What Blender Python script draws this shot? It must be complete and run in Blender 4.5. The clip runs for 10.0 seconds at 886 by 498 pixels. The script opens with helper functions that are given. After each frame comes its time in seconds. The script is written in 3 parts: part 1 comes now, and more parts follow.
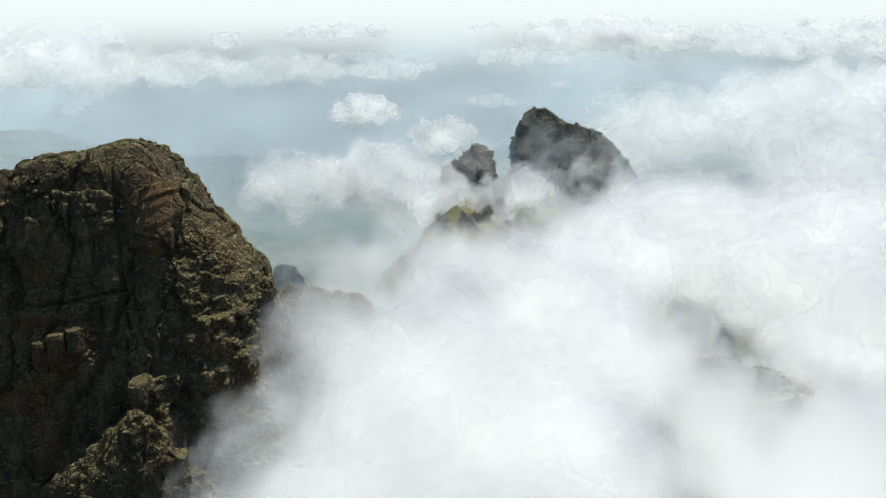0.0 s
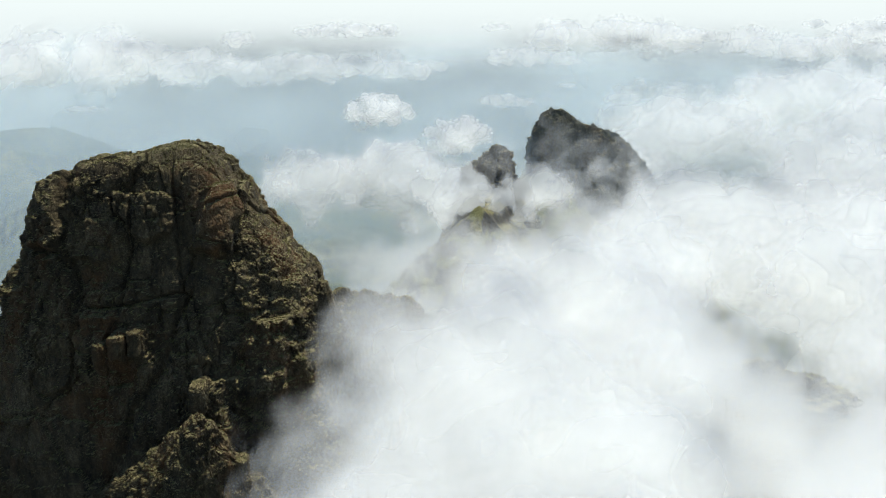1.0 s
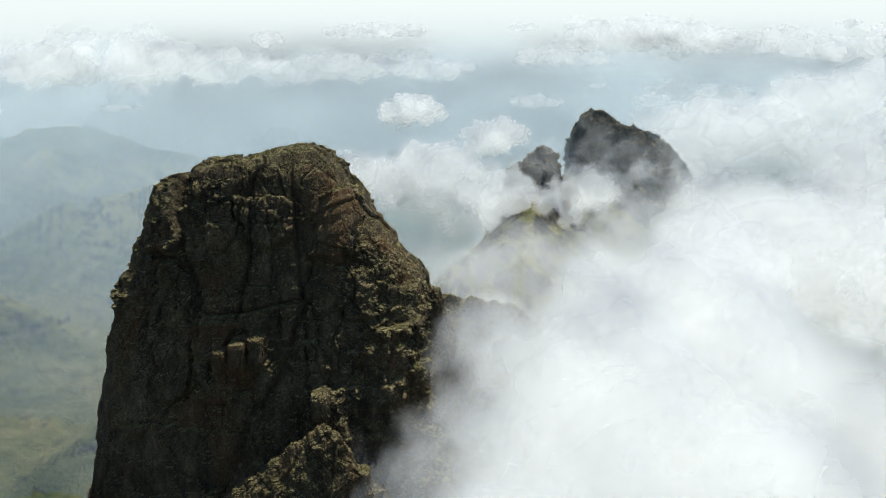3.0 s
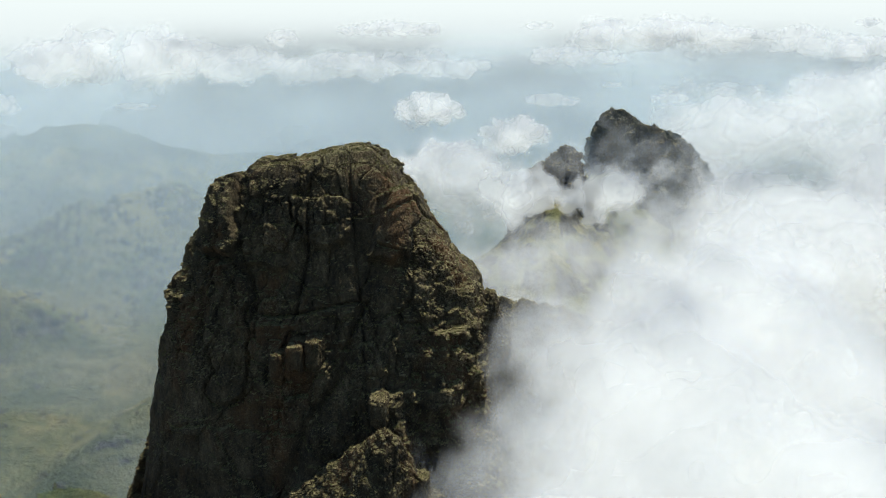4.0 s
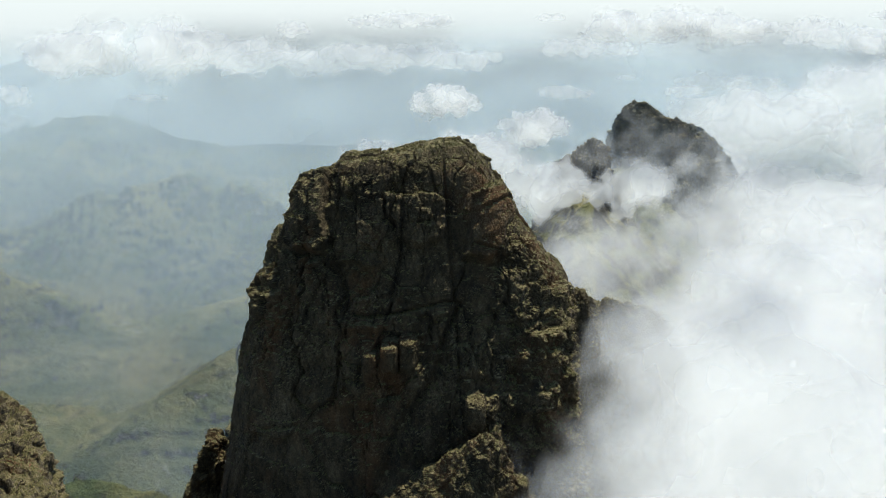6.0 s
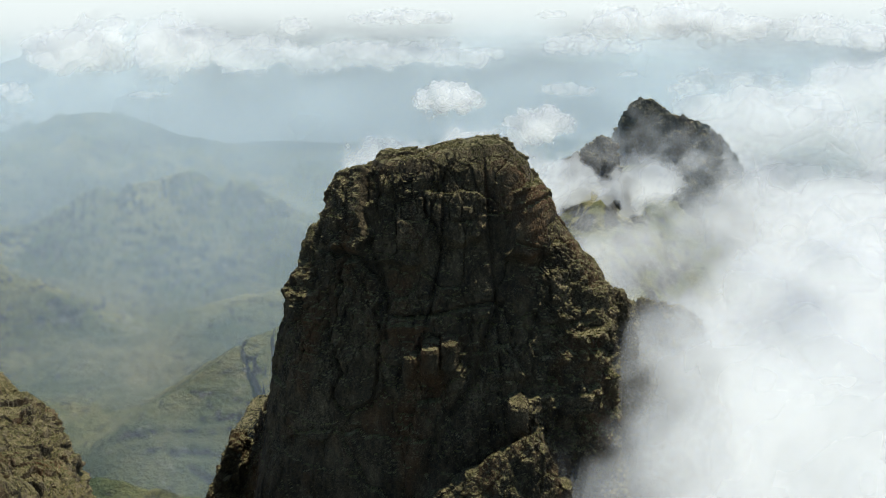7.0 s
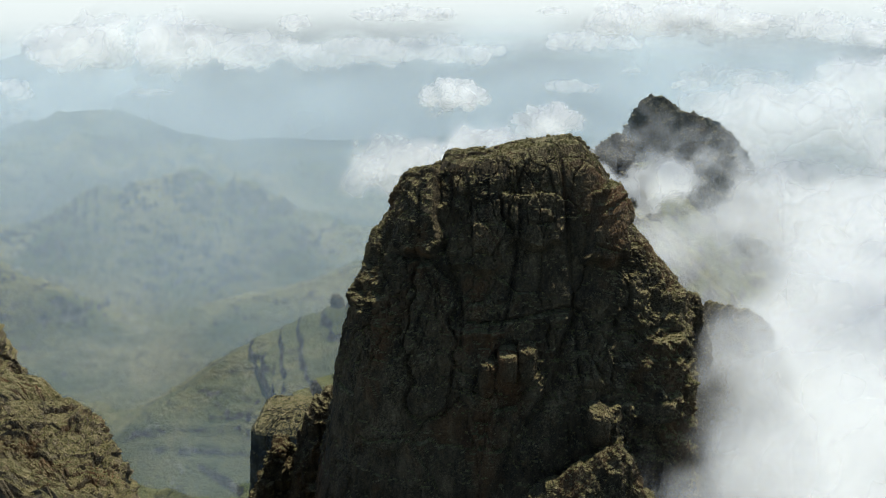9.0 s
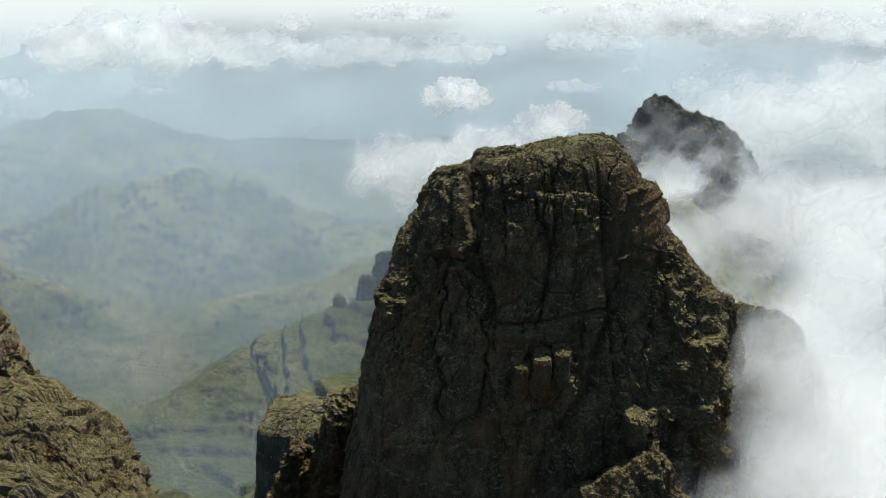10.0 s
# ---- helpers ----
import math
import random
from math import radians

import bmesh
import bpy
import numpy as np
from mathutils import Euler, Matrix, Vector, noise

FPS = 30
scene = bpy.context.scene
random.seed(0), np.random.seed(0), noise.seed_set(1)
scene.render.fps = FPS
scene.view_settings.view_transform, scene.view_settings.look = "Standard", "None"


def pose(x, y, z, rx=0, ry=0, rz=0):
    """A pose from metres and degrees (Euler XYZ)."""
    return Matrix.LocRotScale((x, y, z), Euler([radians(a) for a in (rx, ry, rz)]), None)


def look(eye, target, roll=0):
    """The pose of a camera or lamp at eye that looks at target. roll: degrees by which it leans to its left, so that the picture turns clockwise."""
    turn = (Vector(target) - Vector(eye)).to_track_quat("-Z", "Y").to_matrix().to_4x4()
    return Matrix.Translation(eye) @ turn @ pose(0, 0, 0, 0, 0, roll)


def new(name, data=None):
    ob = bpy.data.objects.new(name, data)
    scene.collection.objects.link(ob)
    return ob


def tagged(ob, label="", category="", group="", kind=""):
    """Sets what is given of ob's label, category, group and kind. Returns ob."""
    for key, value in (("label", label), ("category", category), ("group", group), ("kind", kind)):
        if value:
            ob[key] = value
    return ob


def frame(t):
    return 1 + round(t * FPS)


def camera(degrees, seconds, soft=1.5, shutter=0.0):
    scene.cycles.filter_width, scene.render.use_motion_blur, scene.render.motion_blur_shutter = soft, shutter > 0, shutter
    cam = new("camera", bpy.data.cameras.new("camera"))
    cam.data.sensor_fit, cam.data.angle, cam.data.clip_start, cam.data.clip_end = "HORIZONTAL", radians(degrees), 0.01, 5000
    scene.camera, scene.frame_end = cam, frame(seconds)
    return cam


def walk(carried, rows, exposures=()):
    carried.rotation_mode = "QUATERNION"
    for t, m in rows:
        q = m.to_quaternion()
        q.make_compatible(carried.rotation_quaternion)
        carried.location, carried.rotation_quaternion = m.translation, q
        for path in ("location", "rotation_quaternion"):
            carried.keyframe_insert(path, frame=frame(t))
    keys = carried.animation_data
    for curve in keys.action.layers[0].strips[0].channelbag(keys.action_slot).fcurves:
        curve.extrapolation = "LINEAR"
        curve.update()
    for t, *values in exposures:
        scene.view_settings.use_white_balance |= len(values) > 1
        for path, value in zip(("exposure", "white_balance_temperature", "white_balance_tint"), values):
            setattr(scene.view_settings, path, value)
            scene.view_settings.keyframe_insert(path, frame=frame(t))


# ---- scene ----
cam = camera(63.2, 10.0, soft=0.9)
PATH = [
    (0, (-3.238, -6.018, 600.902), (-3.186, -4.115, 600.288), -0.3),
    (0.5, (-12.688, -3.473, 601.063), (-12.645, -1.57, 600.449), -0.2),
    (1, (-21.234, -2.65, 601.347), (-21.199, -0.747, 600.733), -0.1),
    (1.5, (-29.619, -1.492, 601.567), (-29.595, 0.411, 600.954), -0.1),
    (2, (-37.749, 0.337, 601.672), (-37.741, 2.241, 601.058), -0.1),
    (2.5, (-46.223, 2.722, 601.652), (-46.229, 4.626, 601.038), -0.1),
    (4, (-69.703, 8.419, 601.31), (-69.754, 10.32, 600.693), -0.1),
    (4.5, (-77.002, 9.963, 601.307), (-77.064, 11.863, 600.685), -0.0),
    (5, (-84.122, 11.6, 601.283), (-84.188, 13.498, 600.654), -0.0),
    (5.5, (-91.032, 13.21, 601.086), (-91.098, 15.106, 600.453), -0.0),
    (7, (-110.181, 17.717, 600.664), (-110.244, 19.609, 600.019), 0.0),
    (7.5, (-116.336, 19.299, 600.399), (-116.396, 21.191, 599.752), 0.1),
    (8, (-122.147, 21.049, 600.333), (-122.207, 22.94, 599.683), 0.1),
    (8.5, (-127.728, 22.523, 600.34), (-127.787, 24.413, 599.688), 0.1),
    (9, (-133.095, 24.305, 600.168), (-133.151, 26.195, 599.515), 0.0),
    (9.5, (-138.295, 25.961, 599.832), (-138.349, 27.85, 599.178), 0.0),
    (10, (-142.905, 27.767, 599.15), (-142.956, 29.656, 598.496), 0.1),
]
walk(cam, [(t, look(eye, target, roll)) for t, eye, target, roll in PATH], exposures=[(0.0, 0.6, 6580, 4.2), (10.0, 0.6, 6580, 4.2)])

# ---- world, sun, exposure ----
SUN_FROM = Vector((0.28, 0.44, 1.2)).normalized()      # towards the sun: high, beyond the tower
world = bpy.data.worlds.new("sky")
scene.world = world
world.use_nodes = True
wn = world.node_tree
sky = wn.nodes.new("ShaderNodeTexSky")
sky.sky_type, sky.sun_disc = "NISHITA", False
sky.sun_elevation = math.asin(SUN_FROM.z)
sky.sun_rotation = math.atan2(SUN_FROM.x, SUN_FROM.y)
sky.altitude, sky.air_density, sky.dust_density = 3000, 0.8, 4.0
wn.links.new(sky.outputs["Color"], wn.nodes["Background"].inputs["Color"])
wn.nodes["Background"].inputs["Strength"].default_value = 0.12
sun = new("sun", bpy.data.lights.new("sun", "SUN"))
sun.data.energy, sun.data.angle, sun.data.color = 3.9, radians(0.53), (1.0, 0.95, 0.86)
sun.matrix_world = look(SUN_FROM * 1000, (0, 0, 0))
scene.cycles.transparent_max_bounces = 96
scene.cycles.diffuse_bounces = 5

# ---- numeric noise ----
def hash01(ix, iy, iz, seed):
    u = np.uint32
    h = ix.astype(u) * u(374761393) + iy.astype(u) * u(668265263) + iz.astype(u) * u(2147483647) + u(seed * 1274126177 & 0xFFFFFFFF)
    h = (h ^ (h >> u(13))) * u(1274126177)
    h = (h ^ (h >> u(16))) * u(2246822519)
    return ((h ^ (h >> u(15))) & u(0xFFFFFF)).astype(np.float32) / np.float32(0xFFFFFF)


def value_noise(p, seed=0):
    """Smooth noise in -1..1 at the points p (n, 3)."""
    i = np.floor(p).astype(np.int64)
    f = p - i
    f = f * f * f * (f * (f * 6 - 15) + 10)
    out = 0
    for dx in (0, 1):
        for dy in (0, 1):
            for dz in (0, 1):
                w = (f[:, 0] if dx else 1 - f[:, 0]) * (f[:, 1] if dy else 1 - f[:, 1]) * (f[:, 2] if dz else 1 - f[:, 2])
                out = out + w * hash01(i[:, 0] + dx, i[:, 1] + dy, i[:, 2] + dz, seed)
    return out * 2 - 1


def fbm(p, scale, octaves=4, seed=0, gain=0.5):
    total, amp, q = 0, 1.0, p / np.array(scale, float)
    for o in range(octaves):
        total = total + amp * value_noise(q + 17.3 * o, seed + o)
        q, amp = q * 2.03, amp * gain
    return total


def ridged(p, scale, octaves=4, seed=0):
    total, amp, q = 0, 1.0, p / np.array(scale, float)
    for o in range(octaves):
        total = total + amp * (1 - np.abs(value_noise(q + 9.1 * o, seed + o)) * 2)
        q, amp = q * 2.1, amp * 0.5
    return total


def cells(p, scale, seed=0):
    """Jittered cells: the nearest cell's own random number and how far its border is."""
    q = p / np.array(scale, float)
    i = np.floor(q).astype(np.int64)
    f1, f2, own = np.full(len(q), 9.0), np.full(len(q), 9.0), np.zeros(len(q))
    for dx in (-1, 0, 1):
        for dy in (-1, 0, 1):
            for dz in (-1, 0, 1):
                j = i + np.array((dx, dy, dz))
                c = np.stack([hash01(j[:, 0], j[:, 1], j[:, 2], seed + k) for k in range(3)], 1) * 0.9 + 0.05 + j
                d = np.abs(q - c).max(1) * 0.6 + np.linalg.norm(q - c, axis=1) * 0.4
                nearer = d < f1
                f2 = np.where(nearer, f1, np.minimum(f2, d))
                own = np.where(nearer, hash01(j[:, 0], j[:, 1], j[:, 2], seed + 7), own)
                f1 = np.where(nearer, d, f1)
    return own, f2 - f1


def smooth(a, b, x):
    t = np.clip((x - a) / (b - a), 0, 1)
    return t * t * (3 - 2 * t)


# ---- mesh helpers ----
def mesh_of(name, verts, faces, material, shade=True):
    me = bpy.data.meshes.new(name)
    verts, faces = np.asarray(verts, float), np.asarray(faces, np.int64)
    k = faces.shape[1]
    me.vertices.add(len(verts))
    me.vertices.foreach_set("co", verts.ravel())
    me.loops.add(faces.size)
    me.loops.foreach_set("vertex_index", faces.ravel())
    me.polygons.add(len(faces))
    me.polygons.foreach_set("loop_start", np.arange(0, faces.size, k))
    me.polygons.foreach_set("use_smooth", np.full(len(faces), shade))
    me.update(calc_edges=True)
    me.validate()
    me.materials.append(material)
    return me


def thing(name, verts, faces, material, label, category, group="", kind="", shade=True):
    return tagged(new(name, mesh_of(name, verts, faces, material, shade)), label, category, group, kind)


def part(name, verts, faces, material, parent, label="", shade=True):
    ob = new(name, mesh_of(name, verts, faces, material, shade))
    ob.parent = parent
    return tagged(ob, label)


def grid_faces(rows, cols, wrap=False):
    r, c = np.meshgrid(np.arange(rows - 1), np.arange(cols if wrap else cols - 1), indexing="ij")
    a, b = r * cols + c, r * cols + (c + 1) % cols
    return np.stack([a, b, b + cols, a + cols], -1).reshape(-1, 4)


# ---- materials ----
def nodes_of(name):
    m = bpy.data.materials.new(name)
    m.use_nodes = True
    nt = m.node_tree
    nt.nodes.clear()
    out = nt.nodes.new("ShaderNodeOutputMaterial")
    return m, nt, out


def node(nt, kind, **sockets):
    n = nt.nodes.new(kind)
    for key, value in sockets.items():
        sock = n.inputs[key.replace("_", " ")]
        if isinstance(value, bpy.types.NodeSocket):
            nt.links.new(value, sock)
        else:
            sock.default_value = value
    return n


def noise_tex(nt, vec, scale, detail=5, rough=0.55):
    n = node(nt, "ShaderNodeTexNoise", Vector=vec, Scale=scale, Detail=detail, Roughness=rough)
    return n.outputs["Fac"]


def scaled(nt, vec, sx, sy, sz):
    n = nt.nodes.new("ShaderNodeVectorMath")
    n.operation = "MULTIPLY"
    nt.links.new(vec, n.inputs[0])
    n.inputs[1].default_value = (sx, sy, sz)
    return n.outputs[0]


def ramp(nt, fac, stops):
    n = nt.nodes.new("ShaderNodeValToRGB")
    nt.links.new(fac, n.inputs[0])
    while len(n.color_ramp.elements) < len(stops):
        n.color_ramp.elements.new(0.5)
    for e, (pos, col) in zip(n.color_ramp.elements, stops):
        e.position = pos
        e.color = (*col, 1) if len(col) == 3 else col
    return n.outputs["Color"]


def grey(a, b):
    return [(a, (0, 0, 0)), (b, (1, 1, 1))]


def mixed(nt, fac, a, b, mode="MIX"):
    n = nt.nodes.new("ShaderNodeMix")
    n.data_type, n.blend_type = "RGBA", mode
    for sock, value in ((n.inputs[0], fac), (n.inputs[6], a), (n.inputs[7], b)):
        if isinstance(value, bpy.types.NodeSocket):
            nt.links.new(value, sock)
        elif isinstance(value, (int, float)):
            sock.default_value = value
        else:
            sock.default_value = (*value, 1)
    return n.outputs[2]


def calc(nt, op, a, b=0.0):
    n = nt.nodes.new("ShaderNodeMath")
    n.operation = op
    for sock, value in zip(n.inputs, (a, b)):
        if isinstance(value, bpy.types.NodeSocket):
            nt.links.new(value, sock)
        else:
            sock.default_value = value
    return n.outputs[0]


def finish(nt, out, colour, rough, height=None, distance=1.0, strength=0.6):
    b = node(nt, "ShaderNodeBsdfPrincipled", Base_Color=colour, Roughness=rough)
    b.inputs["Specular IOR Level"].default_value = 0.25
    if height is not None:
        bump = node(nt, "ShaderNodeBump", Height=height, Distance=distance, Strength=strength)
        nt.links.new(bump.outputs[0], b.inputs["Normal"])
    nt.links.new(b.outputs[0], out.inputs[0])


def rock_material(name, size=1.0, tint=(1, 1, 1), grassy=0.62):
    """Weathered basalt: dark brown faces with rust and pale lichen, dry grass where it lies flat."""
    m, nt, out = nodes_of(name)
    geo = nt.nodes.new("ShaderNodeNewGeometry")
    pos = geo.outputs["Position"]
    up = node(nt, "ShaderNodeSeparateXYZ", Vector=geo.outputs["Normal"]).outputs["Z"]
    s = 1 / size
    streak = noise_tex(nt, scaled(nt, pos, 1, 1, 0.42), 0.20 * s, 7, 0.72)
    blotch = noise_tex(nt, pos, 0.075 * s, 6, 0.62)
    grain = noise_tex(nt, pos, 1.7 * s, 7, 0.72)
    base = ramp(nt, streak, [(0.33, (0.026, 0.023, 0.016)), (0.5, (0.085, 0.074, 0.050)), (0.66, (0.175, 0.152, 0.108))])
    rust = ramp(nt, noise_tex(nt, scaled(nt, pos, 1, 1, 0.5), 0.06 * s, 5, 0.6), grey(0.52, 0.66))
    base = mixed(nt, calc(nt, "MULTIPLY", rust, 0.55), base, (0.17, 0.092, 0.042))
    lichen = ramp(nt, calc(nt, "ADD", calc(nt, "MULTIPLY", grain, 0.55), calc(nt, "MULTIPLY", blotch, 0.45)), grey(0.53, 0.63))
    base = mixed(nt, calc(nt, "MULTIPLY", lichen, 0.5), base, (0.26, 0.245, 0.19))
    base = mixed(nt, 0.75, base, ramp(nt, grain, [(0.32, (0.25, 0.25, 0.25)), (0.62, (1, 1, 1))]), "MULTIPLY")
    patch = calc(nt, "ADD", up, calc(nt, "MULTIPLY", calc(nt, "SUBTRACT", noise_tex(nt, pos, 0.35 * s, 5, 0.7), 0.5), 0.9))
    veg = ramp(nt, patch, grey(grassy, grassy + 0.13))
    grass = ramp(nt, noise_tex(nt, pos, 0.5 * s, 6, 0.75), [(0.34, (0.075, 0.075, 0.028)), (0.5, (0.19, 0.165, 0.072)), (0.66, (0.33, 0.265, 0.145))])
    base = mixed(nt, 1.0, base, tint, "MULTIPLY")
    base = mixed(nt, veg, base, grass)
    crack = node(nt, "ShaderNodeTexVoronoi", Vector=scaled(nt, pos, 1, 1, 0.55), Scale=0.5 * s)
    crack.feature = "DISTANCE_TO_EDGE"
    joint = ramp(nt, crack.outputs["Distance"], grey(0.0, 0.09))
    height = calc(nt, "ADD", calc(nt, "MULTIPLY", grain, 1.4), calc(nt, "MULTIPLY", joint, 0.25))
    finish(nt, out, base, 0.92, height, 1.3 * size, 1.0)
    return m


def land_material():
    """Mountain grassland: green and straw-coloured slopes with bands of dark rock where they steepen."""
    m, nt, out = nodes_of("grassland")
    geo = nt.nodes.new("ShaderNodeNewGeometry")
    pos = geo.outputs["Position"]
    up = node(nt, "ShaderNodeSeparateXYZ", Vector=geo.outputs["Normal"]).outputs["Z"]
    broad = noise_tex(nt, pos, 0.0035, 5, 0.6)
    fine = noise_tex(nt, pos, 0.035, 7, 0.7)
    grass = ramp(nt, calc(nt, "ADD", calc(nt, "MULTIPLY", broad, 0.75), calc(nt, "MULTIPLY", fine, 0.25)),
                 [(0.38, (0.075, 0.098, 0.034)), (0.49, (0.150, 0.155, 0.058)), (0.60, (0.27, 0.24, 0.105))])
    scrub = ramp(nt, noise_tex(nt, pos, 0.014, 7, 0.72), grey(0.57, 0.63))
    grass = mixed(nt, calc(nt, "MULTIPLY", scrub, 0.65), grass, (0.034, 0.040, 0.022))
    steep = ramp(nt, calc(nt, "ADD", up, calc(nt, "MULTIPLY", calc(nt, "SUBTRACT", noise_tex(nt, pos, 0.02, 6, 0.7), 0.5), 0.45)), grey(0.68, 0.82))
    rock = ramp(nt, fine, [(0.35, (0.030, 0.030, 0.026)), (0.52, (0.085, 0.080, 0.066)), (0.70, (0.26, 0.24, 0.20))])
    base = mixed(nt, steep, rock, grass)
    stones = ramp(nt, calc(nt, "ADD", calc(nt, "MULTIPLY", noise_tex(nt, pos, 0.045, 6, 0.8), 0.6), calc(nt, "MULTIPLY", noise_tex(nt, pos, 0.003, 3), 0.4)), grey(0.575, 0.61))
    base = mixed(nt, calc(nt, "MULTIPLY", stones, 0.4), base, (0.32, 0.30, 0.25))
    finish(nt, out, base, 0.95, calc(nt, "ADD", fine, noise_tex(nt, pos, 0.12, 5, 0.7)), 14.0, 1.0)
    return m


def droplets(nt, colour, back=0.45, form=0.35):
    """Scattering by floating droplets: light comes out nearly alike whichever way a layer faces, with a little form left."""
    geo = nt.nodes.new("ShaderNodeNewGeometry")
    tilt = nt.nodes.new("ShaderNodeVectorMath")
    tilt.operation = "MULTIPLY_ADD"
    nt.links.new(geo.outputs["Normal"], tilt.inputs[0])
    tilt.inputs[1].default_value = (form,) * 3
    tilt.inputs[2].default_value = (0, 0, 1 - form)
    unit = nt.nodes.new("ShaderNodeVectorMath")
    unit.operation = "NORMALIZE"
    nt.links.new(tilt.outputs[0], unit.inputs[0])
    one = node(nt, "ShaderNodeBsdfDiffuse", Color=(*colour, 1), Normal=unit.outputs[0])
    two = node(nt, "ShaderNodeBsdfTranslucent", Color=(*colour, 1), Normal=unit.outputs[0])
    both = node(nt, "ShaderNodeMixShader", Fac=back)
    nt.links.new(one.outputs[0], both.inputs[1])
    nt.links.new(two.outputs[0], both.inputs[2])
    return both.outputs[0], geo.outputs["Position"]


def mist_material(name, scale, torn, detail=5, colour=(0.89, 0.93, 0.965), back=0.3, form=0.15):
    """White droplets; the layers carry how dense they are, noise tears their edges."""
    m, nt, out = nodes_of(name)
    white, pos = droplets(nt, colour, back, form)
    veil, body = nt.nodes.new("ShaderNodeAttribute"), nt.nodes.new("ShaderNodeAttribute")
    veil.attribute_name, body.attribute_name = "veil", "body"
    tuft = node(nt, "ShaderNodeTexNoise", Vector=pos, Scale=scale, Detail=detail, Roughness=0.52, Distortion=0.4).outputs["Fac"]
    fill = calc(nt, "ADD", calc(nt, "MULTIPLY", veil.outputs["Fac"], 1.35), calc(nt, "MULTIPLY", calc(nt, "SUBTRACT", tuft, 0.62), torn))
    reach = node(nt, "ShaderNodeMapRange", Value=fill)
    reach.interpolation_type = "SMOOTHSTEP"
    alpha = calc(nt, "MULTIPLY", reach.outputs[0], body.outputs["Fac"])
    clear = nt.nodes.new("ShaderNodeBsdfTransparent")
    mix = node(nt, "ShaderNodeMixShader", Fac=alpha)
    nt.links.new(clear.outputs[0], mix.inputs[1])
    nt.links.new(white, mix.inputs[2])
    nt.links.new(mix.outputs[0], out.inputs[0])
    return m


ROCK = rock_material("basalt", tint=(1.30, 1.13, 0.84), grassy=0.69)
GRASSY_ROCK = rock_material("grassy_basalt", tint=(2.1, 1.95, 1.7), grassy=0.58)
# far basalt: haze is painted into its colour by a paler, cooler tint
HAZED_ROCK = rock_material("hazed_basalt", 4.0, tint=(1.5, 1.6, 1.6), grassy=0.72)
VALLEY_ROCK = rock_material("valley_basalt", 2.5, tint=(0.85, 0.95, 0.82), grassy=0.62)
def tuft_material():
    m, nt, out = nodes_of("grass_tufts")
    own = nt.nodes.new("ShaderNodeNewGeometry").outputs["Random Per Island"]
    finish(nt, out, ramp(nt, own, [(0.0, (0.07, 0.075, 0.025)), (0.5, (0.17, 0.15, 0.055)), (1.0, (0.33, 0.27, 0.13))]), 0.95)
    return m


TUFT = tuft_material()
LAND = land_material()
MIST = mist_material("mist", 0.022, 1.0, 4)
WISP = mist_material("wisp", 0.022, 1.7, 5)
CLOUD = mist_material("cumulus", 0.010, 1.0, 4)
FAR_CLOUD = mist_material("far_cumulus", 0.0055, 0.92, 4)

# ---- the land: one sheet out to the distance ----
HILL = [(-150, 1390, 60), (-342, 1370, 18), (-446, 1380, -14), (-514, 1380, -50), (-581, 1360, -75), (-665, 1280, -123), (-738, 1180, -150), (-790, 1060, -190), (-830, 900, -225)]
RIDGE = [(-2300, 2450, -250), (-1833, 2490, -190), (-1613, 2500, -135), (-1498, 2500, -72), (-1347, 2500, -20), (-1118, 2500, 24), (-982, 2500, -28), (-899, 2500, -6), (-744, 2500, -110), (-350, 2600, -190)]
FAR_RIDGE = [(-3100, 3450, -70), (-2415, 3500, -15), (-2114, 3500, 92), (-1836, 3520, 94), (-1680, 3500, 40), (-1490, 3520, -25), (-1106, 3500, -78), (-800, 3500, -130), (-500, 3500, -190)]
LOW_RIDGE = [(-2000, 1900, -70), (-1500, 1880, -110), (-1200, 1820, -190), (-1060, 1780, -240)]
KNOLL = [(-720, 1900, -185), (-600, 1930, -170), (-420, 1960, -110)]
SPINE = [(-300, 190, 395), (-150, 235, 380), (-60, 270, 430), (-20, 420, 420), (10, 620, 405), (60, 950, 370), (150, 1250, 350), (300, 1450, 310), (480, 1650, 150)]
FOOT = [(-215, 325, 340), (-250, 480, 235), (-290, 690, 110), (-250, 780, 90)]


def crest(p, line, left, right):
    """Height of a ridge along a line: falls by left and right of it, per metre."""
    best, near = np.zeros(len(p)), np.full(len(p), 1e9)
    for (ax, ay, az), (bx, by, bz) in zip(line, line[1:]):
        d = np.array((bx - ax, by - ay))
        length = np.linalg.norm(d)
        rel = p[:, :2] - (ax, ay)
        t = np.clip(rel @ d / length ** 2, 0, 1)
        dist = np.linalg.norm(rel - t[:, None] * d, axis=1)
        side = (d[0] * rel[:, 1] - d[1] * rel[:, 0]) / length
        fall = right + (left - right) * smooth(-25, 25, side)
        best = np.where(dist < near, az + t * (bz - az) - dist * fall, best)
        near = np.minimum(near, dist)
    return best


